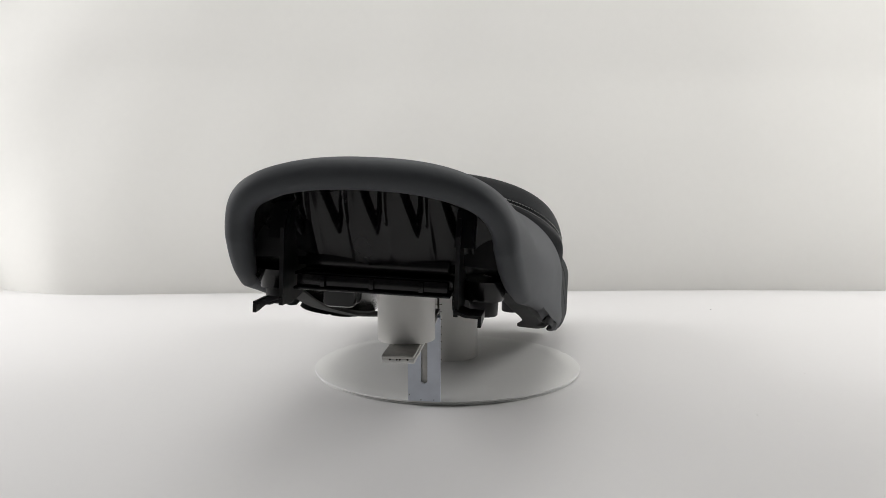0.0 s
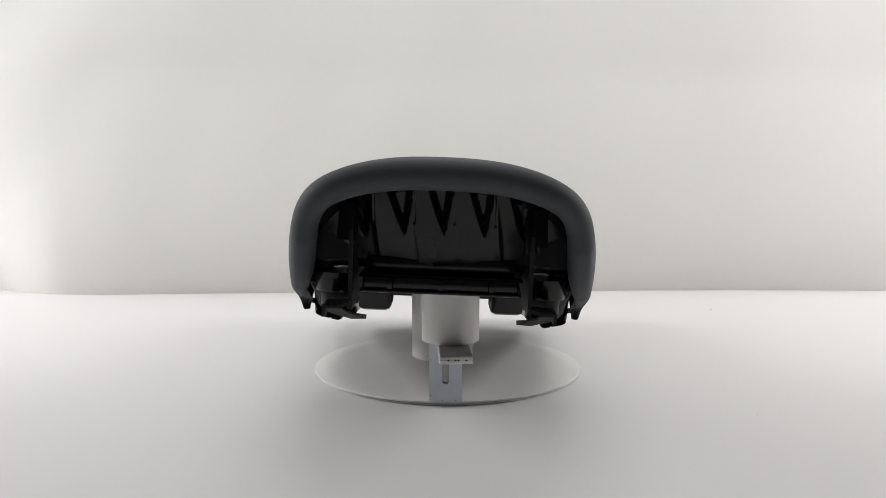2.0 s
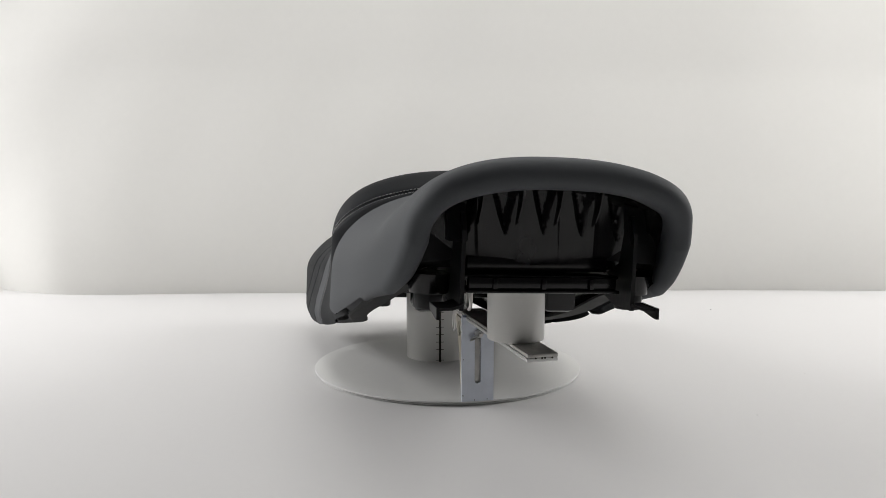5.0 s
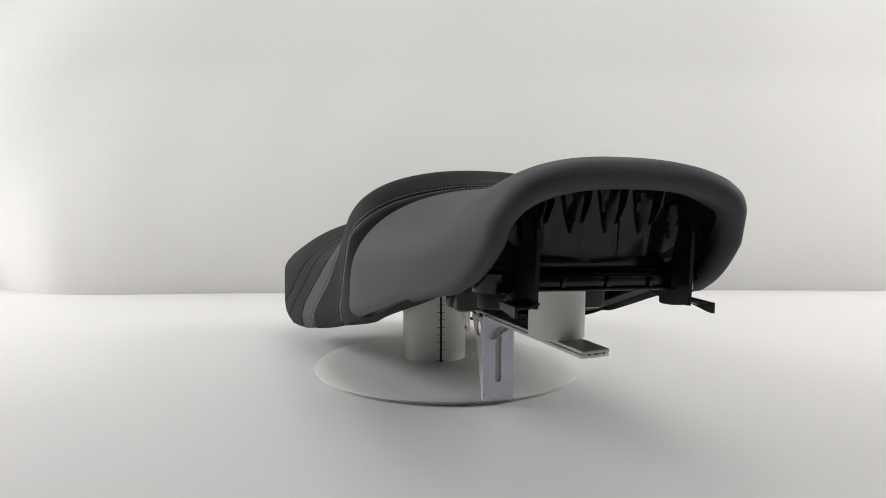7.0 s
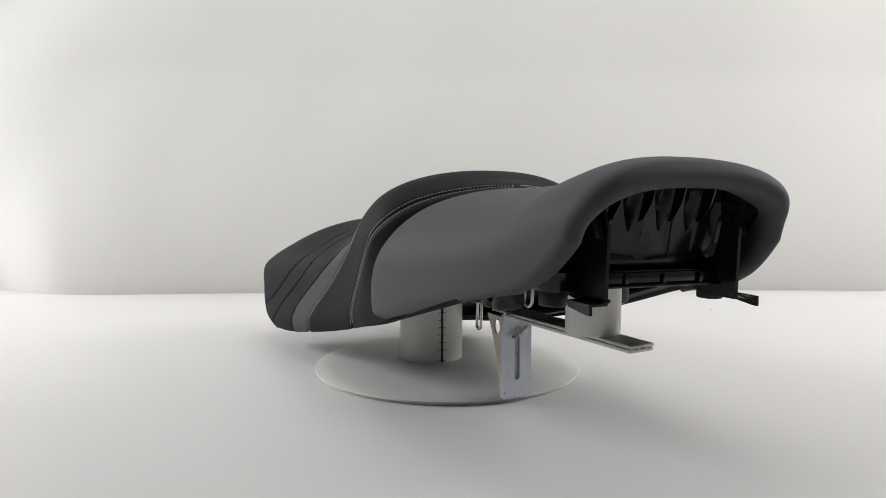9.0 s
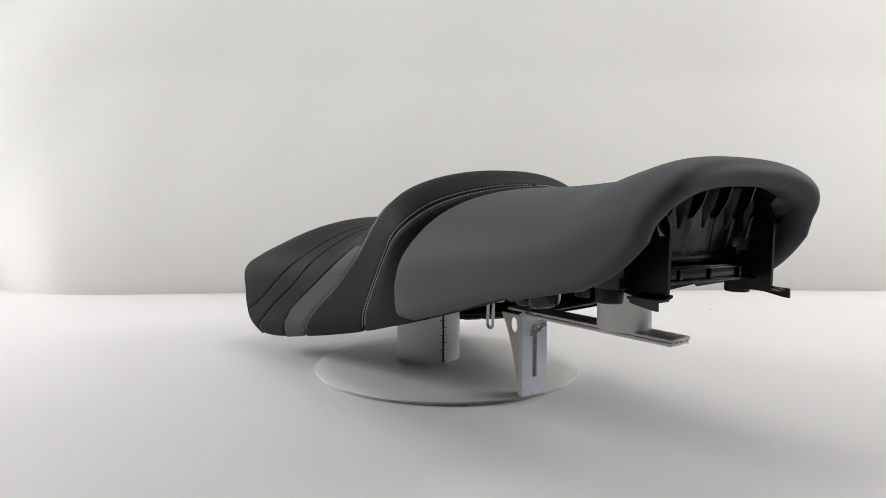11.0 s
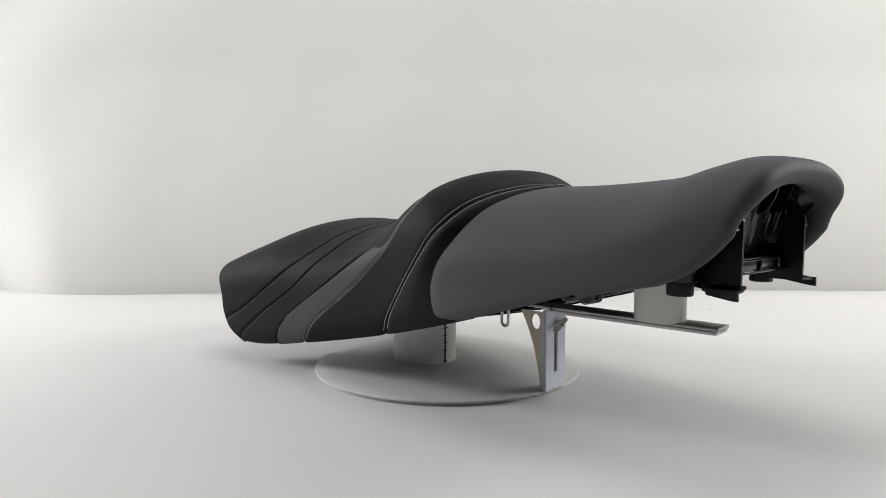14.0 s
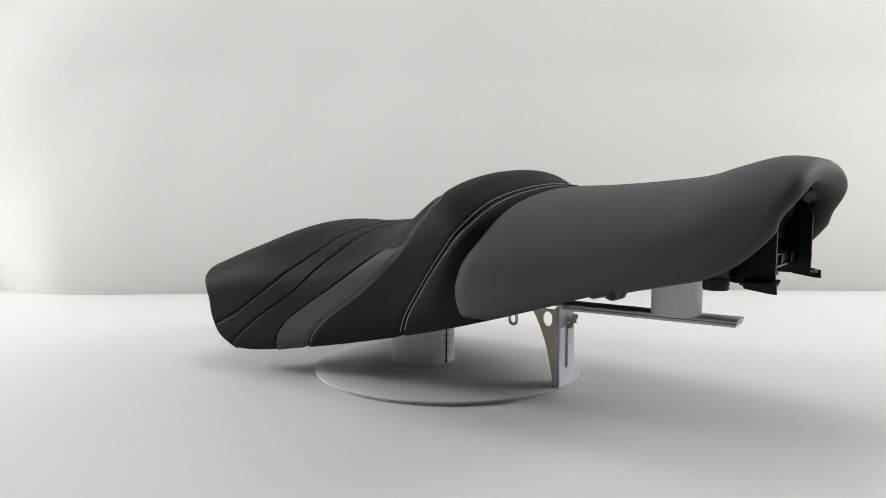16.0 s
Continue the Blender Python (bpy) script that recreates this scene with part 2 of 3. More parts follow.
    # dark scuffs and rivet heads
    for k, (x, y, z) in enumerate([(-0.2036, 0.0198, 0.0560), (-0.2036, 0.0202, 0.0085), (-0.2036, -0.0120, 0.0025), (-0.2036, 0.0050, 0.0020)]):
        bm = bmesh.new()
        bmesh.ops.create_icosphere(bm, subdivisions=1, radius=0.0007)
        bmesh.ops.transform(bm, matrix=pose(x, y, z) @ Matrix.Diagonal((0.35, 1.0, 1.0 + 0.5 * (k % 2), 1)), verts=bm.verts[:])
        part("scuff", bm, INK, b)
    for y in (-0.010, -0.002, 0.001, 0.008):
        bm = bmesh.new()
        bmesh.ops.create_icosphere(bm, subdivisions=1, radius=0.0011)
        bmesh.ops.transform(bm, matrix=turn @ pose(-0.2324, y, 0.1124) @ Matrix.Diagonal((0.4, 1.2, 1.0, 1)), verts=bm.verts[:])
        part("rivet", bm, INK, b)
    # wing nut on its bolt
    nut = part("bolt", rod(bmesh.new(), [(-0.1955, 0.0, 0.0900), (-0.2175, 0.0, 0.0900)], 0.0024, 12), STEEL, b)
    bm = lathe(bmesh.new(), [(0.0028, 0), (0.0058, 0), (0.0054, 0.004), (0.0042, 0.0075), (0.0028, 0.0075), (0.0028, 0)], n=24)
    bmesh.ops.transform(bm, matrix=pose(-0.2040, 0, 0.0900, 0, -90, 0), verts=bm.verts[:])
    wing = part("wing_nut", bm, STEEL, b, "small steel wing nut")
    for side in (1, -1):
        bm = bmesh.new()
        bmesh.ops.create_uvsphere(bm, u_segments=16, v_segments=10, radius=1.0)
        bmesh.ops.transform(bm, matrix=pose(-0.2105, 0, 0.0900, -32) @ pose(0, side * 0.0085, 0, 0, 0, side * -18) @ Matrix.Diagonal((0.0054, 0.0070, 0.0016, 1)), verts=bm.verts[:])
        part("wing", bm, STEEL, wing)
    # all but the arm stand on the disc's edge
    for ob in b.children_recursive:
        if not ob.name.startswith(("arm", "rivet")):
            ob.data.transform(pose(0, 0.0004, 0.0070))
    return b


def ruler_marks(post):
    """Hand-drawn line with cross ticks down the pipe."""
    c, r = (0.0414, 0.0074), 0.0489
    a0 = radians(173.5)
    for k, (z, h) in enumerate([(0.0130, 0.006)] + [(0.0295 + 0.0115 * i, 0.006) for i in range(7)]):
        bm = bmesh.new()
        rows = []
        for zz in (z, z + 0.0009):
            rows.append([(c[0] + (r + 0.0002) * math.cos(a), c[1] + (r + 0.0002) * math.sin(a), zz) for a in np.linspace(a0 - 0.12, a0 + 0.12, 6)])
        grid(bm, rows)
        bmesh.ops.solidify(bm, geom=bm.faces[:], thickness=0.0003)
        part("tick", bm, INK, post)
    bm = bmesh.new()
    rows = []
    for i in range(30):
        z = 0.0101 + 0.103 * i / 29
        wob = 0.008 * noise.noise((z * 60, 0, 0))
        rows.append([(c[0] + (r + 0.0003) * math.cos(a), c[1] + (r + 0.0003) * math.sin(a), z) for a in (a0 - 0.033 + wob, a0 + wob, a0 + 0.033 + wob)])
    grid(bm, rows)
    bmesh.ops.solidify(bm, geom=bm.faces[:], thickness=0.0003)
    part("line", bm, INK, post, "dark hand-drawn scale line with ticks")


TABLE = turntable()
FRONT_PIPE = pipe_post("support_pipe", "wide white plastic pipe standing on the turntable under the seat", 0.0414, 0.0074, 0.0487, 0.0098, 0.1183)
ruler_marks(FRONT_PIPE)
REAR_PIPE = pipe_post("support_pipe", "narrow white plastic pipe standing on the bracket arm under the seat", -0.3550, -0.0054, 0.0316, 0.1244, 0.2040)
BRACKET = bracket()

# ---------------------------------------------------------------- the seat
# x forward along the seat, y to its left, z up. u runs from 0 on the centre line over the top to 1 at the lower edge.
USIDE = 0.62
WIDTH = curve((0.36, 0.3, 0.2, 0.13, -0.04, -0.15, -0.25, -0.4, -0.5, -0.56), (0.1871, 0.1907, 0.1851, 0.1792, 0.1705, 0.1790, 0.1720, 0.157, 0.1366, 0.1193))
LOW = curve((0.34, 0.24, 0.134, -0.04, -0.155, -0.248, -0.318, -0.38, -0.42, -0.46, -0.5, -0.54), (0.0295, 0.0219, 0.0374, 0.0735, 0.1038, 0.1321, 0.1546, 0.1730, 0.1845, 0.1950, 0.215, 0.2600))
TOP_D = curve((0.36, 0.32, 0.27, 0.2, 0.12, 0.06, 0.02, -0.03, -0.08, -0.134, -0.174, -0.2), (0.1523, 0.1688, 0.1898, 0.2155, 0.2179, 0.2227, 0.2296, 0.2518, 0.282, 0.2976, 0.2855, 0.2782))
TOP_P = curve((-0.05, -0.12, -0.2, -0.27, -0.35, -0.4, -0.44, -0.48, -0.52, -0.56), (0.2611, 0.2711, 0.276, 0.2792, 0.2866, 0.2938, 0.3060, 0.3152, 0.3103, 0.2920))


P_PAD = curve((0.3, 0.1, -0.02, -0.1, -0.2), (2.142, 1.949, 1.778, 2.481, 1.582))
P_REAR = curve((-0.12, -0.25, -0.38, -0.45, -0.53), (2.251, 2.217, 2.05, 2.33, 2.55))
M_PAD = curve((0.3, 0.1, -0.05, -0.18), (0.5119, 0.4919, 0.5696, 0.432))
M_REAR = curve((-0.12, -0.3, -0.45, -0.53), (0.3592, 0.3000, 0.2900, 0.3100))
T_REAR = curve((-0.12, -0.2, -0.3, -0.42, -0.5), (-0.032, -0.012, 0.015, 0.020, 0.025))
TUCK_PAD = -0.0072
RIM = 0.0140
HEM = curve((-0.40, -0.30, -0.20, -0.05, 0.3), (0.0, 0.002, 0.004, 0.009, 0.010))


def section(x, u, top, power, shift, mid, tuck, grow=0.0):
    """Point of the seat's skin: a rounded arch down to the widest line, then a tucked flank."""
    w, b = WIDTH(x) + grow, LOW(x) - grow * 0.5
    t = top(x + shift * min(1, u / USIDE) ** 2) + grow
    m = min(b + mid * (top(x) - b), b + mid * (t - b) + 0.02)
    if u <= USIDE:
        a = 0.5 * math.pi * u / USIDE
        return Vector((x, w * math.sin(a) ** (2 / power), m + (t - m) * max(0, math.cos(a)) ** (2 / power)))
    v = (u - USIDE) / (1 - USIDE)
    curl = HEM(x) * max(0.0, (v - 0.7) / 0.3) ** 2
    return Vector((x, w * (1 - tuck * v * v) - curl, m + (b - m) * v))


def mirrored(rows):
    """Rows that run outward from u = 0: adds the other half."""
    return [[Vector((p.x, -p.y, p.z)) for p in r[:0:-1]] + r for r in rows]


# front edge of the rear cover, seams of the bolster, nose, rear opening
X_LOBE = curve((0, 0.25, 0.45, 0.55, 0.65, 0.76, 0.86, 0.94, 1), (-0.2032, -0.1735, -0.1545, -0.1405, -0.1305, -0.1315, -0.1375, -0.1480, -0.172))
X_SEAM_A = curve((0, 0.3, 0.48, 0.54, 0.58, 0.61, 0.63, 0.66, 0.72, 0.8, 0.9, 1), (-0.1982, -0.1625, -0.1449, -0.1362, -0.1294, -0.1232, -0.1182, -0.1115, -0.0972, -0.0782, -0.0562, -0.0405))
X_SEAM_B = curve((0, 0.2, 0.4, 0.52, 0.6, 0.72, 0.84, 1), (-0.0591, -0.0628, -0.0845, -0.0611, -0.0362, 0.0288, 0.0886, 0.124))
X_NOSE = curve((0, 0.3, 0.5, 0.62, 0.8, 0.92, 1), (0.3342, 0.3446, 0.327, 0.3112, 0.3015, 0.2835, 0.259))
X_REAR = curve((0, 0.2, 0.4, 0.5, 0.56, 0.6, 0.64, 0.7, 0.8, 0.9, 1.0), (-0.508, -0.507, -0.503, -0.496, -0.490, -0.487, -0.484, -0.478, -0.466, -0.449, -0.424))
SHIFT = -0.0514


def pad(x, u, grow=0.0):
    return section(x, u, TOP_D, P_PAD(x), SHIFT, M_PAD(x), TUCK_PAD, grow)


def rear(x, u, grow=0.0):
    return section(x, u, TOP_P, P_REAR(x), 0.0, M_REAR(x), T_REAR(x), grow)


def surface_rows(fn, x_from, x_to, u_from, u_to, nx, nu, edge=0.0, pillow=0.010, sides=(1, 1, 1, 1)):
    """Panel of a seat surface between two lengthwise and two crosswise lines; edge: how deep its border dips."""
    rows = []
    for i in range(nx + 1):
        a = i / nx
        row = []
        for j in range(nu + 1):
            v = j / nu
            u0, u1 = u_from(a), u_to(a)
            u = u0 + (u1 - u0) * v
            x = x_from(u) + (x_to(u) - x_from(u)) * a
            p = fn(x, u)
            if edge:
                e = 1e-3
                du = fn(x, min(1, u + e)) - fn(x, max(0, u - e))
                dx = fn(x + e, u) - fn(x - e, u)
                n = dx.cross(du)
                n = n.normalized() if n.length > 1e-12 else Vector((0, 0, 1))
                if n.dot(Vector((0, p.y, p.z - 0.15))) < 0:
                    n = -n
                span_u, span_x = 0.42 * abs(u1 - u0), abs(x_to(u) - x_from(u))
                ds = [d for d, s in zip((v * span_u, (1 - v) * span_u, a * span_x, (1 - a) * span_x), sides) if s]
                d = min(ds) if ds else 1
                p = p - n * edge * math.exp(-(d / pillow) ** 1.5)
            row.append(p)
        rows.append(row)
    return rows


def const(v):
    return lambda a: v


SEAT = empty("scooter_seat", "black and grey vinyl scooter seat with pale stitching", "scooter seat")


# radius of the rolled edge: over the opening's top, down its sides, then along the hem
ROLL = curve((0, 0.25, 0.45, 0.62, 0.85, 1.0, 1.25, 2.0), (RIM, RIM, 0.0130, 0.0125, 0.0120, 0.0095, 0.0065, 0.0080))


def seat_rear_cover():
    nx, nu = 72, 84
    rows = surface_rows(rear, X_LOBE, X_REAR, const(0.0), const(1.0), nx, nu, 0.007, 0.008, (0, 0, 1, 0))
    bm = bmesh.new()
    grid(bm, mirrored(rows))
    # one edge runs down the rear opening and on along the hem; it is rolled inward
    spots = [(nx, j) for j in range(nu + 1)] + [(i, nu) for i in range(nx - 1, -1, -1)]
    edge = [rows[i][j] for i, j in spots]
    normal = []
    for i, j in spots:
        a = rows[i][min(j + 1, nu)] - rows[i][max(j - 1, 0)]
        b = rows[min(i + 1, nx)][j] - rows[max(i - 1, 0)][j]
        n = a.cross(b).normalized()
        normal.append(n if n.dot(Vector((0, edge[0].y + rows[i][j].y, rows[i][j].z - 0.2))) > 0 else -n)
    count = len(edge)
    outward, inward, radius = [], [], []
    for k in range(count):
        lo, hi = max(k - 6, 0), min(k + 6, count - 1)
        t = (edge[hi] - edge[lo]).normalized()
        if k == 0:
            t = Vector((0, 1, 0))
        n = sum((normal[m] for m in range(lo, hi + 1)), Vector()).normalized()
        if k == 0:
            n.y = 0
            n.normalize()
        o = t.cross(n).normalized()
        i, j = spots[k]
        core = Vector((-0.30, 0, 0.22))
        if o.dot(edge[k] - core) < 0:
            o = -o
        outward.append(o)
        inward.append(-n)
        radius.append(ROLL(k / nu if k <= nu else 1 + (k - nu) / nx) * min(1, (count - k) / 2))
    rings = [edge]
    for step in range(1, 11):
        a = math.pi * step / 10
        rings.append([edge[k] + outward[k] * (1.15 * radius[k] * math.sin(a)) + inward[k] * (radius[k] * (1 - math.cos(a))) for k in range(count)])
    rings.append([edge[k] - outward[k] * max(0.0005, min(0.02, 2.2 * radius[k] - 0.011)) + inward[k] * (2 * radius[k]) for k in range(count)])
    for sgn in (1, -1):
        grid(bm, [[Vector((p.x, sgn * p.y, p.z)) for p in r] for r in rings])
    part("rear_cover", tidy(bm, 3e-5), GREY_VINYL, SEAT, "smooth charcoal grey vinyl passenger cover")


def seat_bolster():
    # between seam A and the rear cover, then between the seams
    strip = surface_rows(pad, lambda u: X_SEAM_A(u), lambda u: X_LOBE(u) - 0.022, const(0.0), const(1.0), 14, 44, 0.003, 0.004, (0, 0, 1, 0))
    for i, row in enumerate(strip):
        sink = 0.016 * max(0.0, (i / 14 - 0.35) / 0.65) ** 1.3
        strip[i] = [Vector((p.x, p.y * (1 - sink / 0.18), p.z - sink * (1 - j / 44))) for j, p in enumerate(row)]
    bm = bmesh.new()
    grid(bm, mirrored(strip))
    part("bolster_strip", tidy(bm, 2e-5), BLACK_VINYL, SEAT)
    main = surface_rows(pad, X_SEAM_B, X_SEAM_A, const(0.0), const(1.0), 30, 44, 0.003, 0.004, (0, 0, 1, 1))
    bm = bmesh.new()
    grid(bm, mirrored(main))
    part("bolster", tidy(bm, 2e-5), BLACK_VINYL, SEAT, "raised black vinyl back bolster")


RIB_1 = curve((0, 0.2, 0.3, 0.4, 0.5, 0.58, 0.66, 0.8, 1), (0.85, 0.760, 0.68, 0.57, 0.405, 0.225, 0.075, 0.012, -0.02))
RIB_2 = curve((0, 0.2, 0.4, 0.5, 0.58, 0.66, 0.8, 1), (0.9769, 0.910, 0.793, 0.680, 0.455, 0.235, 0.075, 0.014))
RIB_3 = curve((0, 0.62, 0.74, 0.84, 0.93, 1), (1.352, 0.9515, 0.6064, 0.4957, 0.5425, 0.554))


def seat_pad():
    lines = [const(0.0), lambda a: max(0.012, RIB_1(a)), lambda a: max(0.03, RIB_2(a)), lambda a: min(1.0, RIB_3(a)), const(1.0)]
    looks = (("driver_pad", BLACK_VINYL, "wide black vinyl driver pad"), ("pleat", DARK_VINYL, ""), ("pleat", DARK_VINYL, ""), ("side_insert", LIGHT_VINYL, "lighter grey vinyl side insert"))
    for k, (name, mat, label) in enumerate(looks):
        sides = (k > 0, k < 3, 0, 1)
        rows = surface_rows(pad, X_NOSE, X_SEAM_B, lines[k], lines[k + 1], 40, 48 if k == 0 else 20, 0.0022, 0.0038, sides)
        if k == 0:
            bm = bmesh.new()
            grid(bm, mirrored(rows))
            part(name, tidy(bm, 2e-5), mat, SEAT, label)
            continue
        for s in (1, -1):
            bm = bmesh.new()
            grid(bm, [[Vector((p.x, s * p.y, p.z)) for p in r] for r in rows])
            part(name, tidy(bm, 2e-5), mat, SEAT, label)
    # front face
    edge = [pad(X_NOSE(u), u) for u in np.linspace(0, 1, 40)]
    rows = mirrored([edge, [p + Vector((0.006 * (1 - (k / 39) ** 4), -0.003 * (p.y > 0.02), -0.002 * (1 - k / 39))) for k, p in enumerate(edge)], [Vector((p.x * 0.5 + 0.135, p.y * 0.9, 0.06 + (p.z - 0.06) * 0.85)) for p in edge], [Vector((0.22, p.y * 0.2, 0.09)) for p in edge]])
    bm = bmesh.new()
    grid(bm, rows)
    part("front_face", tidy(bm, 2e-5), BLACK_VINYL, SEAT)


def stitch_row(x_of, offset, u0, u1, sink, name="stitching"):
    """One row of thread stitches beside a seam, both sides of the seat."""
    pts = [pad(x_of(u) + offset, u, sink) for u in np.linspace(u0, u1, 500)]
    for s in (1, -1):
        bm = bmesh.new()
        run, start = 0.0, None
        cur = [pts[0]]
        for a, b in zip(pts, pts[1:]):
            run += (b - a).length
            cur.append(b)
            if run >= 0.0042:
                on = cur[: max(2, int(len(cur) * 0.72))]
                q = [Vector((p.x, s * p.y, p.z)) for p in (on[0], on[len(on) // 2], on[-1])]
                rod(bm, q, 0.00055, 5)
                cur, run = [b], 0.0
        part(name, bm, THREAD, SEAT, "pale grey contrast stitching")


seat_rear_cover()
seat_bolster()
seat_pad()
for off in (0.0037, -0.0037):
    stitch_row(X_SEAM_A, off, 0.02, 0.985, -0.0012)
    stitch_row(X_SEAM_B, off, 0.02, 0.985, -0.0012)


FOOT_X, FOOT_Y = -0.172, 0.116


PAN = curve((0.25, 0.05, -0.15, -0.30, -0.44), (0.065, 0.060, 0.056, 0.042, 0.024))


def seat_base():
    # underside pan
    rows = []
    for i in range(36):
        x = 0.235 - 0.665 * i / 35
        rows.append([Vector((x, WIDTH(x) * 0.81 * v, LOW(x) + 0.012 + (PAN(x) - 0.012) * (1 - v ** 4))) for v in np.linspace(-1, 1, 21)])
    bm = bmesh.new()
    grid(bm, rows)
    part("base_pan", bm, PLASTIC, SEAT, "glossy black plastic base pan")
    # crosswise stiffeners below the pan
    for x in (-0.30, -0.20, -0.06, 0.10):
        part("cross_rib", box(bmesh.new(), x - 0.004, -0.10, LOW(x) + PAN(x) - 0.016, x + 0.004, 0.10, LOW(x) + PAN(x) + 0.002, 0.001), PLASTIC, SEAT)
    # liner of the rear cavity
    rows = []
    for i in range(14):
        a = i / 13
        row = []
        for u in np.linspace(0, 1.0, 36):
            x = X_REAR(u) + 0.004 + 0.085 * a
            p = rear(x, u)
            row.append(Vector((x, p.y * (0.86 - 0.04 * a), 0.17 + (p.z - 0.17) * (0.86 - 0.12 * a))))
        rows.append(row)
    bm = bmesh.new()
    grid(bm, mirrored(rows))
    part("cavity_liner", tidy(bm, 2e-5), PLASTIC, SEAT)
    # unseen filler added inside the rear cover, so no light leaks through
    rows = []
    for i in range(25):
        x = -0.165 - 0.285 * i / 24
        rows.append([Vector((x, p.y * 0.90, LOW(x) + 0.02 + (p.z - LOW(x)) * 0.76)) for p in (rear(x, u) for u in np.linspace(0, 1, 30))])
    rows.append([Vector((-0.446, p.y * 0.5, 0.22 + (p.z - 0.22) * 0.5)) for p in rows[-1]])
    rows.append([Vector((-0.444, p.y * 0.02, 0.22)) for p in rows[-1]])
    bm = bmesh.new()
    grid(bm, mirrored(rows))
    part("light_blocker", tidy(bm, 2e-5), MATT, SEAT, "unseen dark filler added under the cover to block light")
    # a like filler added under the driver pad, blocking light at the seams
    rows = []
    for i in range(29):
        x = 0.262 - 0.42 * i / 28
        rows.append([Vector((x, p.y * 0.94, LOW(x) + 0.012 + (p.z - LOW(x)) * 0.86)) for p in (pad(x, u) for u in np.linspace(0, 1, 30))])
    bm = bmesh.new()
    grid(bm, mirrored(rows))
    part("light_blocker", tidy(bm, 2e-5), MATT, SEAT)
    # skirts of the pan just inside the hem, with a flange turned inward
    for sgn in (1, -1):
        rows = []
        for i in range(45):
            x = 0.235 - 0.645 * i / 44
            y = min(pad(x, 1.0).y, rear(x, 1.0).y) - 0.018
            z = LOW(x) + 0.0025
            rows.append([(x, sgn * (y - a), z + b) for a, b in ((0, 0.034), (0, 0.004), (0.004, 0.0), (0.026, 0.001), (0.026, 0.004), (0.006, 0.006), (0.005, 0.034))])
        bm = bmesh.new()
        vs = grid(bm, rows, close_v=True)
        bm.faces.new(vs[0][::-1])
        bm.faces.new(vs[-1])
        part("pan_skirt", bm, DULL, SEAT)
    # sloping inner wall: broad ribs, and pockets between them that taper downwards
    pockets = (0.078, 0.040, 0.002, -0.037, -0.076)
    bm = bmesh.new()
    rows = []
    for i in range(81):
        k = i / 80
        row = []
        for y in np.linspace(-0.128, 0.128, 175):
            half = 0.0125 * max(0.0, (k - 0.42) / 0.58) ** 0.7
            deep = max((min(1, max(0, (half - abs(y + 0.010 * (0.8 - k) - c)) / 0.007)) for c in pockets), default=0)
            groove = max(math.exp(-((y + 0.010 * (0.8 - k) - c + 0.0125) / 0.0026) ** 2) for c in pockets)
            x = -0.4485 - 0.022 * k + 0.016 * (y / 0.12) ** 2 + 0.008 * deep - 0.0018 * groove * min(1, 3 * k)
            x += 0.0012 * noise.noise((y * 40, k * 3, 2.0))
            row.append((x, y, 0.206 + 0.082 * k - 0.030 * k * (y / 0.12) ** 2))
        rows.append(row)
    grid(bm, rows)
    part("cavity_wall", bm, GLOSS, SEAT, "glossy moulded black inner wall with tapering pockets")
    for y in pockets[:4]:
        bm = slab(bmesh.new(), [(-0.460, y, 0.250), (-0.456, y, 0.286), (-0.485, y, 0.286), (-0.479, y, 0.268), (-0.469, y, 0.254)], (0, -0.0135, 0), (0, 0.0016, 0))
        part("fin", bm, GLOSS, SEAT, smooth=False)
    # lower lip with shallow recesses, and the ledge above it
    lip = part("lower_lip", box(bmesh.new(), -0.470, -0.074, 0.1885, -0.462, 0.074, 0.2010, 0.002), PLASTIC, SEAT)
    for y in (-0.048, 0.0, 0.048):
        part("lip_web", box(bmesh.new(), -0.473, y - 0.0025, 0.1895, -0.4695, y + 0.0025, 0.2000, 0.001), PLASTIC, lip)
    part("lip_flange", box(bmesh.new(), -0.474, -0.076, 0.1862, -0.440, 0.076, 0.1890, 0.001), PLASTIC, lip)
    part("ledge", box(bmesh.new(), -0.450, -0.072, 0.2040, -0.415, 0.072, 0.2180, 0.002), PLASTIC, SEAT)
    part("lip_floor", box(bmesh.new(), -0.464, -0.078, 0.1990, -0.400, 0.078, 0.2020, 0.001), PLASTIC, SEAT)
    # legs with hooked tabs
    for sgn in (1, -1):
        y = 0.0835 * sgn
        bm = slab(bmesh.new(), [(-0.487, 0, 0.172), (-0.487, 0, 0.246), (-0.478, 0, 0.262), *(((-0.385, 0, 0.262), (-0.375, 0, 0.184)) if sgn > 0 else ((-0.468, 0, 0.262), (-0.455, 0, 0.214), (-0.390, 0, 0.186))), (-0.445, 0, 0.172)], (0, y - 0.0020, 0), (0, 0.0040, 0))
        leg = part("rear_leg", bm, MATT, SEAT, "black plastic leg with a hooked tab", smooth=False)
        bm = slab(bmesh.new(), [(-0.485, 0, 0.236), (-0.470, 0, 0.270), (-0.462, 0, 0.272), (-0.470, 0, 0.236)], (0, y - sgn * 0.004, 0), (0, sgn * 0.018, 0))
        part("clip", bm, MATT, leg, smooth=False)
        # tab: sloped foot and a lip turned down
        bm = slab(bmesh.new(), [(0, y - sgn * 0.001, 0.1790), (0, y + sgn * 0.010, 0.1752), (0, y + sgn * 0.024, 0.1748), (0, y + sgn * 0.024, 0.1725), (0, y + sgn * 0.009, 0.1728), (0, y - sgn * 0.001, 0.1765)], (-0.492, 0, 0), (0.036, 0, 0))
        part("tab", bm, MATT, leg, smooth=False)
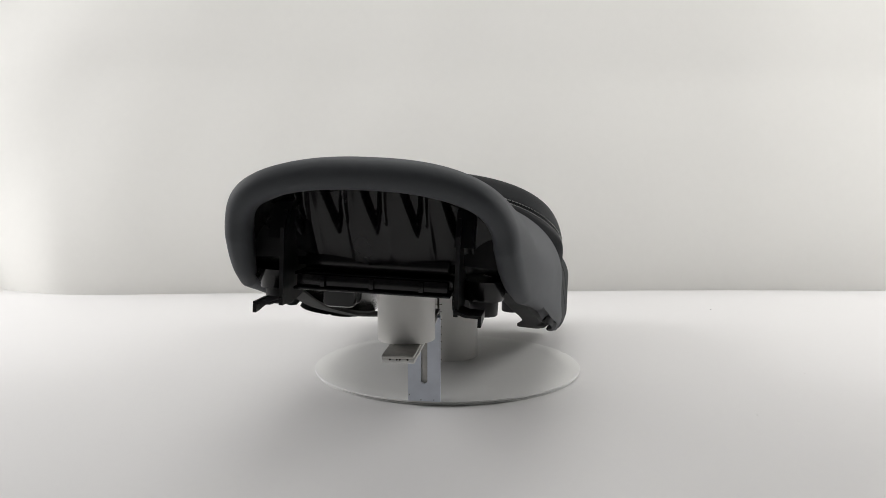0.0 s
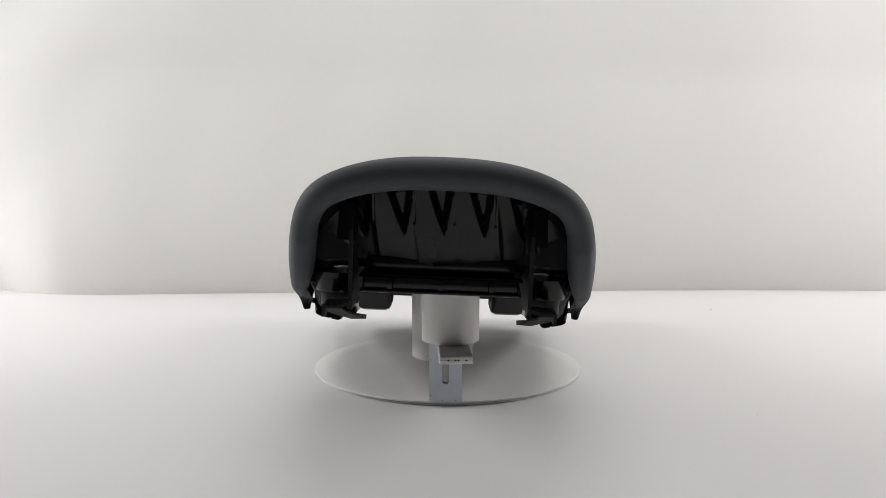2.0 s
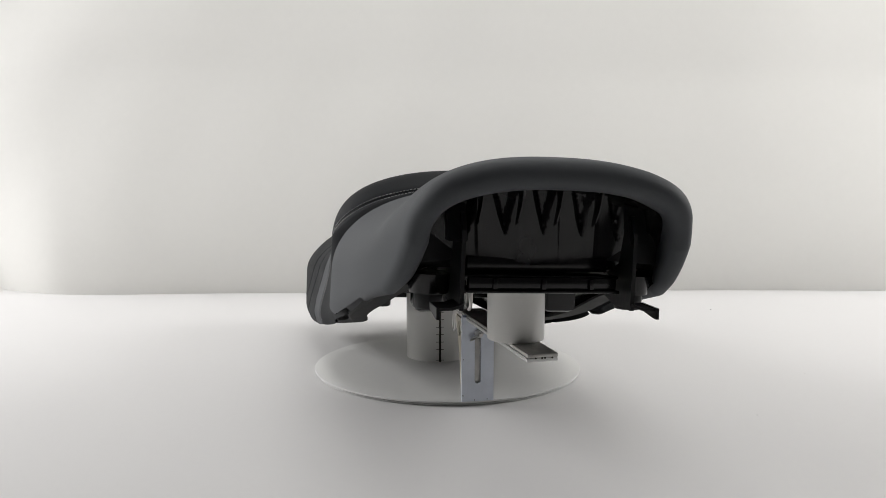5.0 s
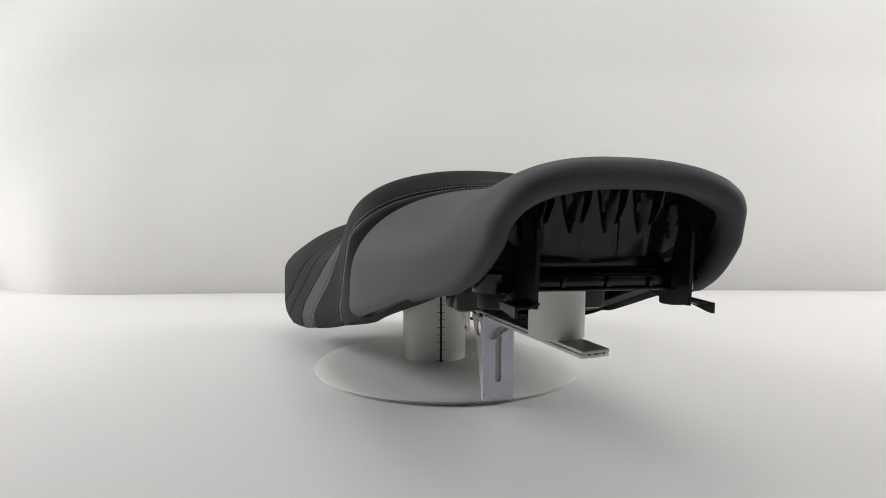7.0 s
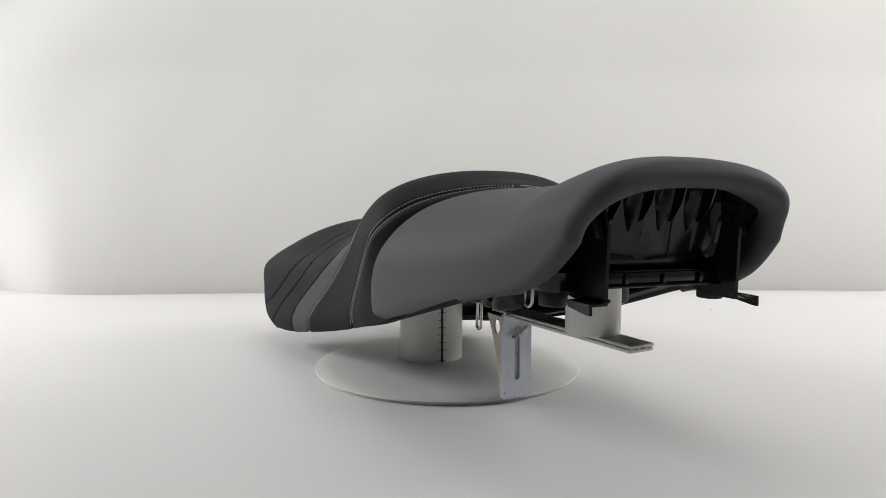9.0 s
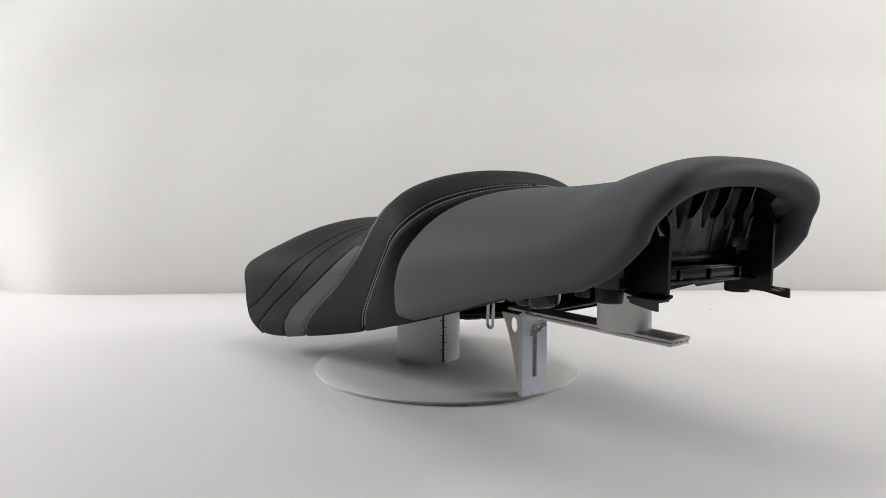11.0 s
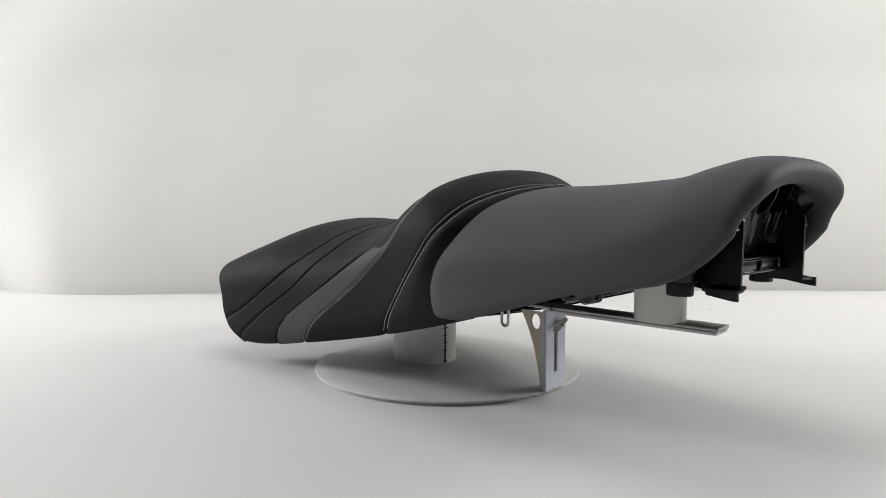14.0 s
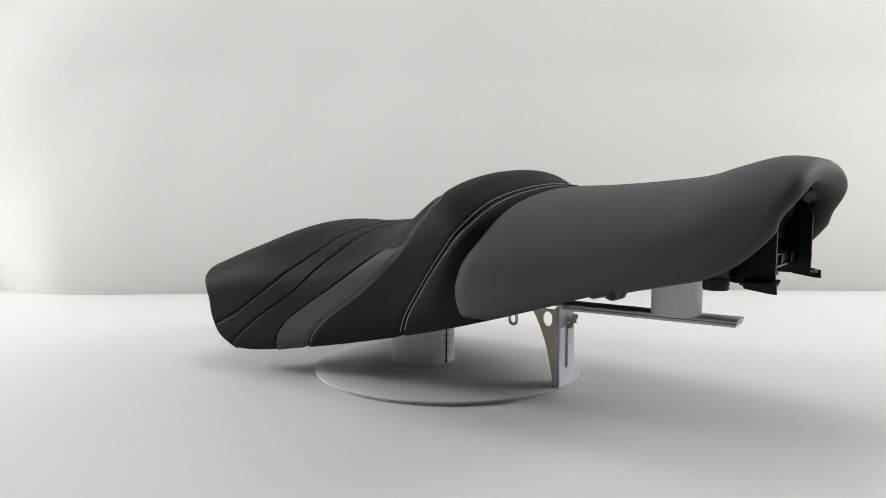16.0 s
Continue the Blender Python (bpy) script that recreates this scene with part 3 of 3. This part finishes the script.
        bm = slab(bmesh.new(), [(-0.494, 0, 0.1755), (-0.458, 0, 0.1755), (-0.461, 0, 0.1690), (-0.486, 0, 0.1655), (-0.4945, 0, 0.1650)], (0, y + sgn * 0.0215, 0), (0, sgn * 0.0032, 0))
        part("tab_lip", bm, MATT, leg, smooth=False)
        bumper = part("bumper_mount", lathe(bmesh.new(), [(0, 0.200), (0.0215, 0.200), (0.0200, 0.1830), (0.0190, 0.1805), (0, 0.1805)], -0.430, 0.104 * sgn, 32), PLASTIC, SEAT)
        part("bumper", lathe(bmesh.new(), [(0, 0.1815), (0.0140, 0.1815), (0.0145, 0.1800), (0.0141, 0.1660), (0.0131, 0.1648), (0, 0.1648)], -0.430, 0.104 * sgn, 32), RUBBER, bumper, "black rubber bumper foot")
        # small feet further forward
        part("foot", lathe(bmesh.new(), [(0, 0.145), (0.0125, 0.145), (0.0120, 0.1240), (0.0108, 0.1225), (0, 0.1225)], FOOT_X, FOOT_Y * sgn, 24), RUBBER, SEAT)
        # cups moulded in the pan
        for x in (-0.302, -0.278):
            part("pan_cup", box(bmesh.new(), x - 0.0085, sgn * 0.076 - 0.020, 0.138, x + 0.0085, sgn * 0.076 + 0.020, 0.188, 0.0075), PLASTIC, SEAT)
    # wire loops hanging under the pan
    for x, y, z, h, w in ((-0.1185, 0.0065, 0.0845, 0.037, 0.0056), (-0.262, 0.022, 0.1420, 0.024, 0.0085)):
        a = [(x + w * math.cos(t), y, z + w * math.sin(t)) for t in np.linspace(math.pi, 2 * math.pi, 9)]
        b_ = [(x + w * math.cos(t), y, z + h + w * math.sin(t)) for t in np.linspace(0, math.pi, 9)]
        part("wire_loop", rod(bmesh.new(), a + b_, 0.0021, 10, closed=True), STEEL, SEAT, "bright steel latch loop")
    part("latch_plate", box(bmesh.new(), -0.136, -0.004, 0.117, -0.100, 0.018, 0.1195, 0.0008), STEEL, SEAT, "small steel latch plate")
    part("hinge_block", box(bmesh.new(), -0.215, 0.02, 0.150, -0.165, 0.07, 0.172, 0.004), PLASTIC, SEAT)


seat_base()
for ob in SEAT.children_recursive:
    ob.data.transform(Matrix.Diagonal((1.0139, 0.9985, 0.9980, 1)))


# ---------------------------------------------------------------- the turning
def turn_rows():
    rows = []
    for i in range(17):
        t = float(i)
        rows.append((t, pose(0, 0, 0, 0, 0, START + TURN * t)))
    return rows


def motions():
    for thing in (TABLE, FRONT_PIPE, REAR_PIPE, BRACKET):
        walk(thing, turn_rows())
    sit = pose(-0.0046, 0.0069, 0.1550, 2.209, 0.634, 0.177) @ pose(0, 0, -0.15)
    walk(SEAT, [(t, m @ sit) for t, m in turn_rows()])


motions()
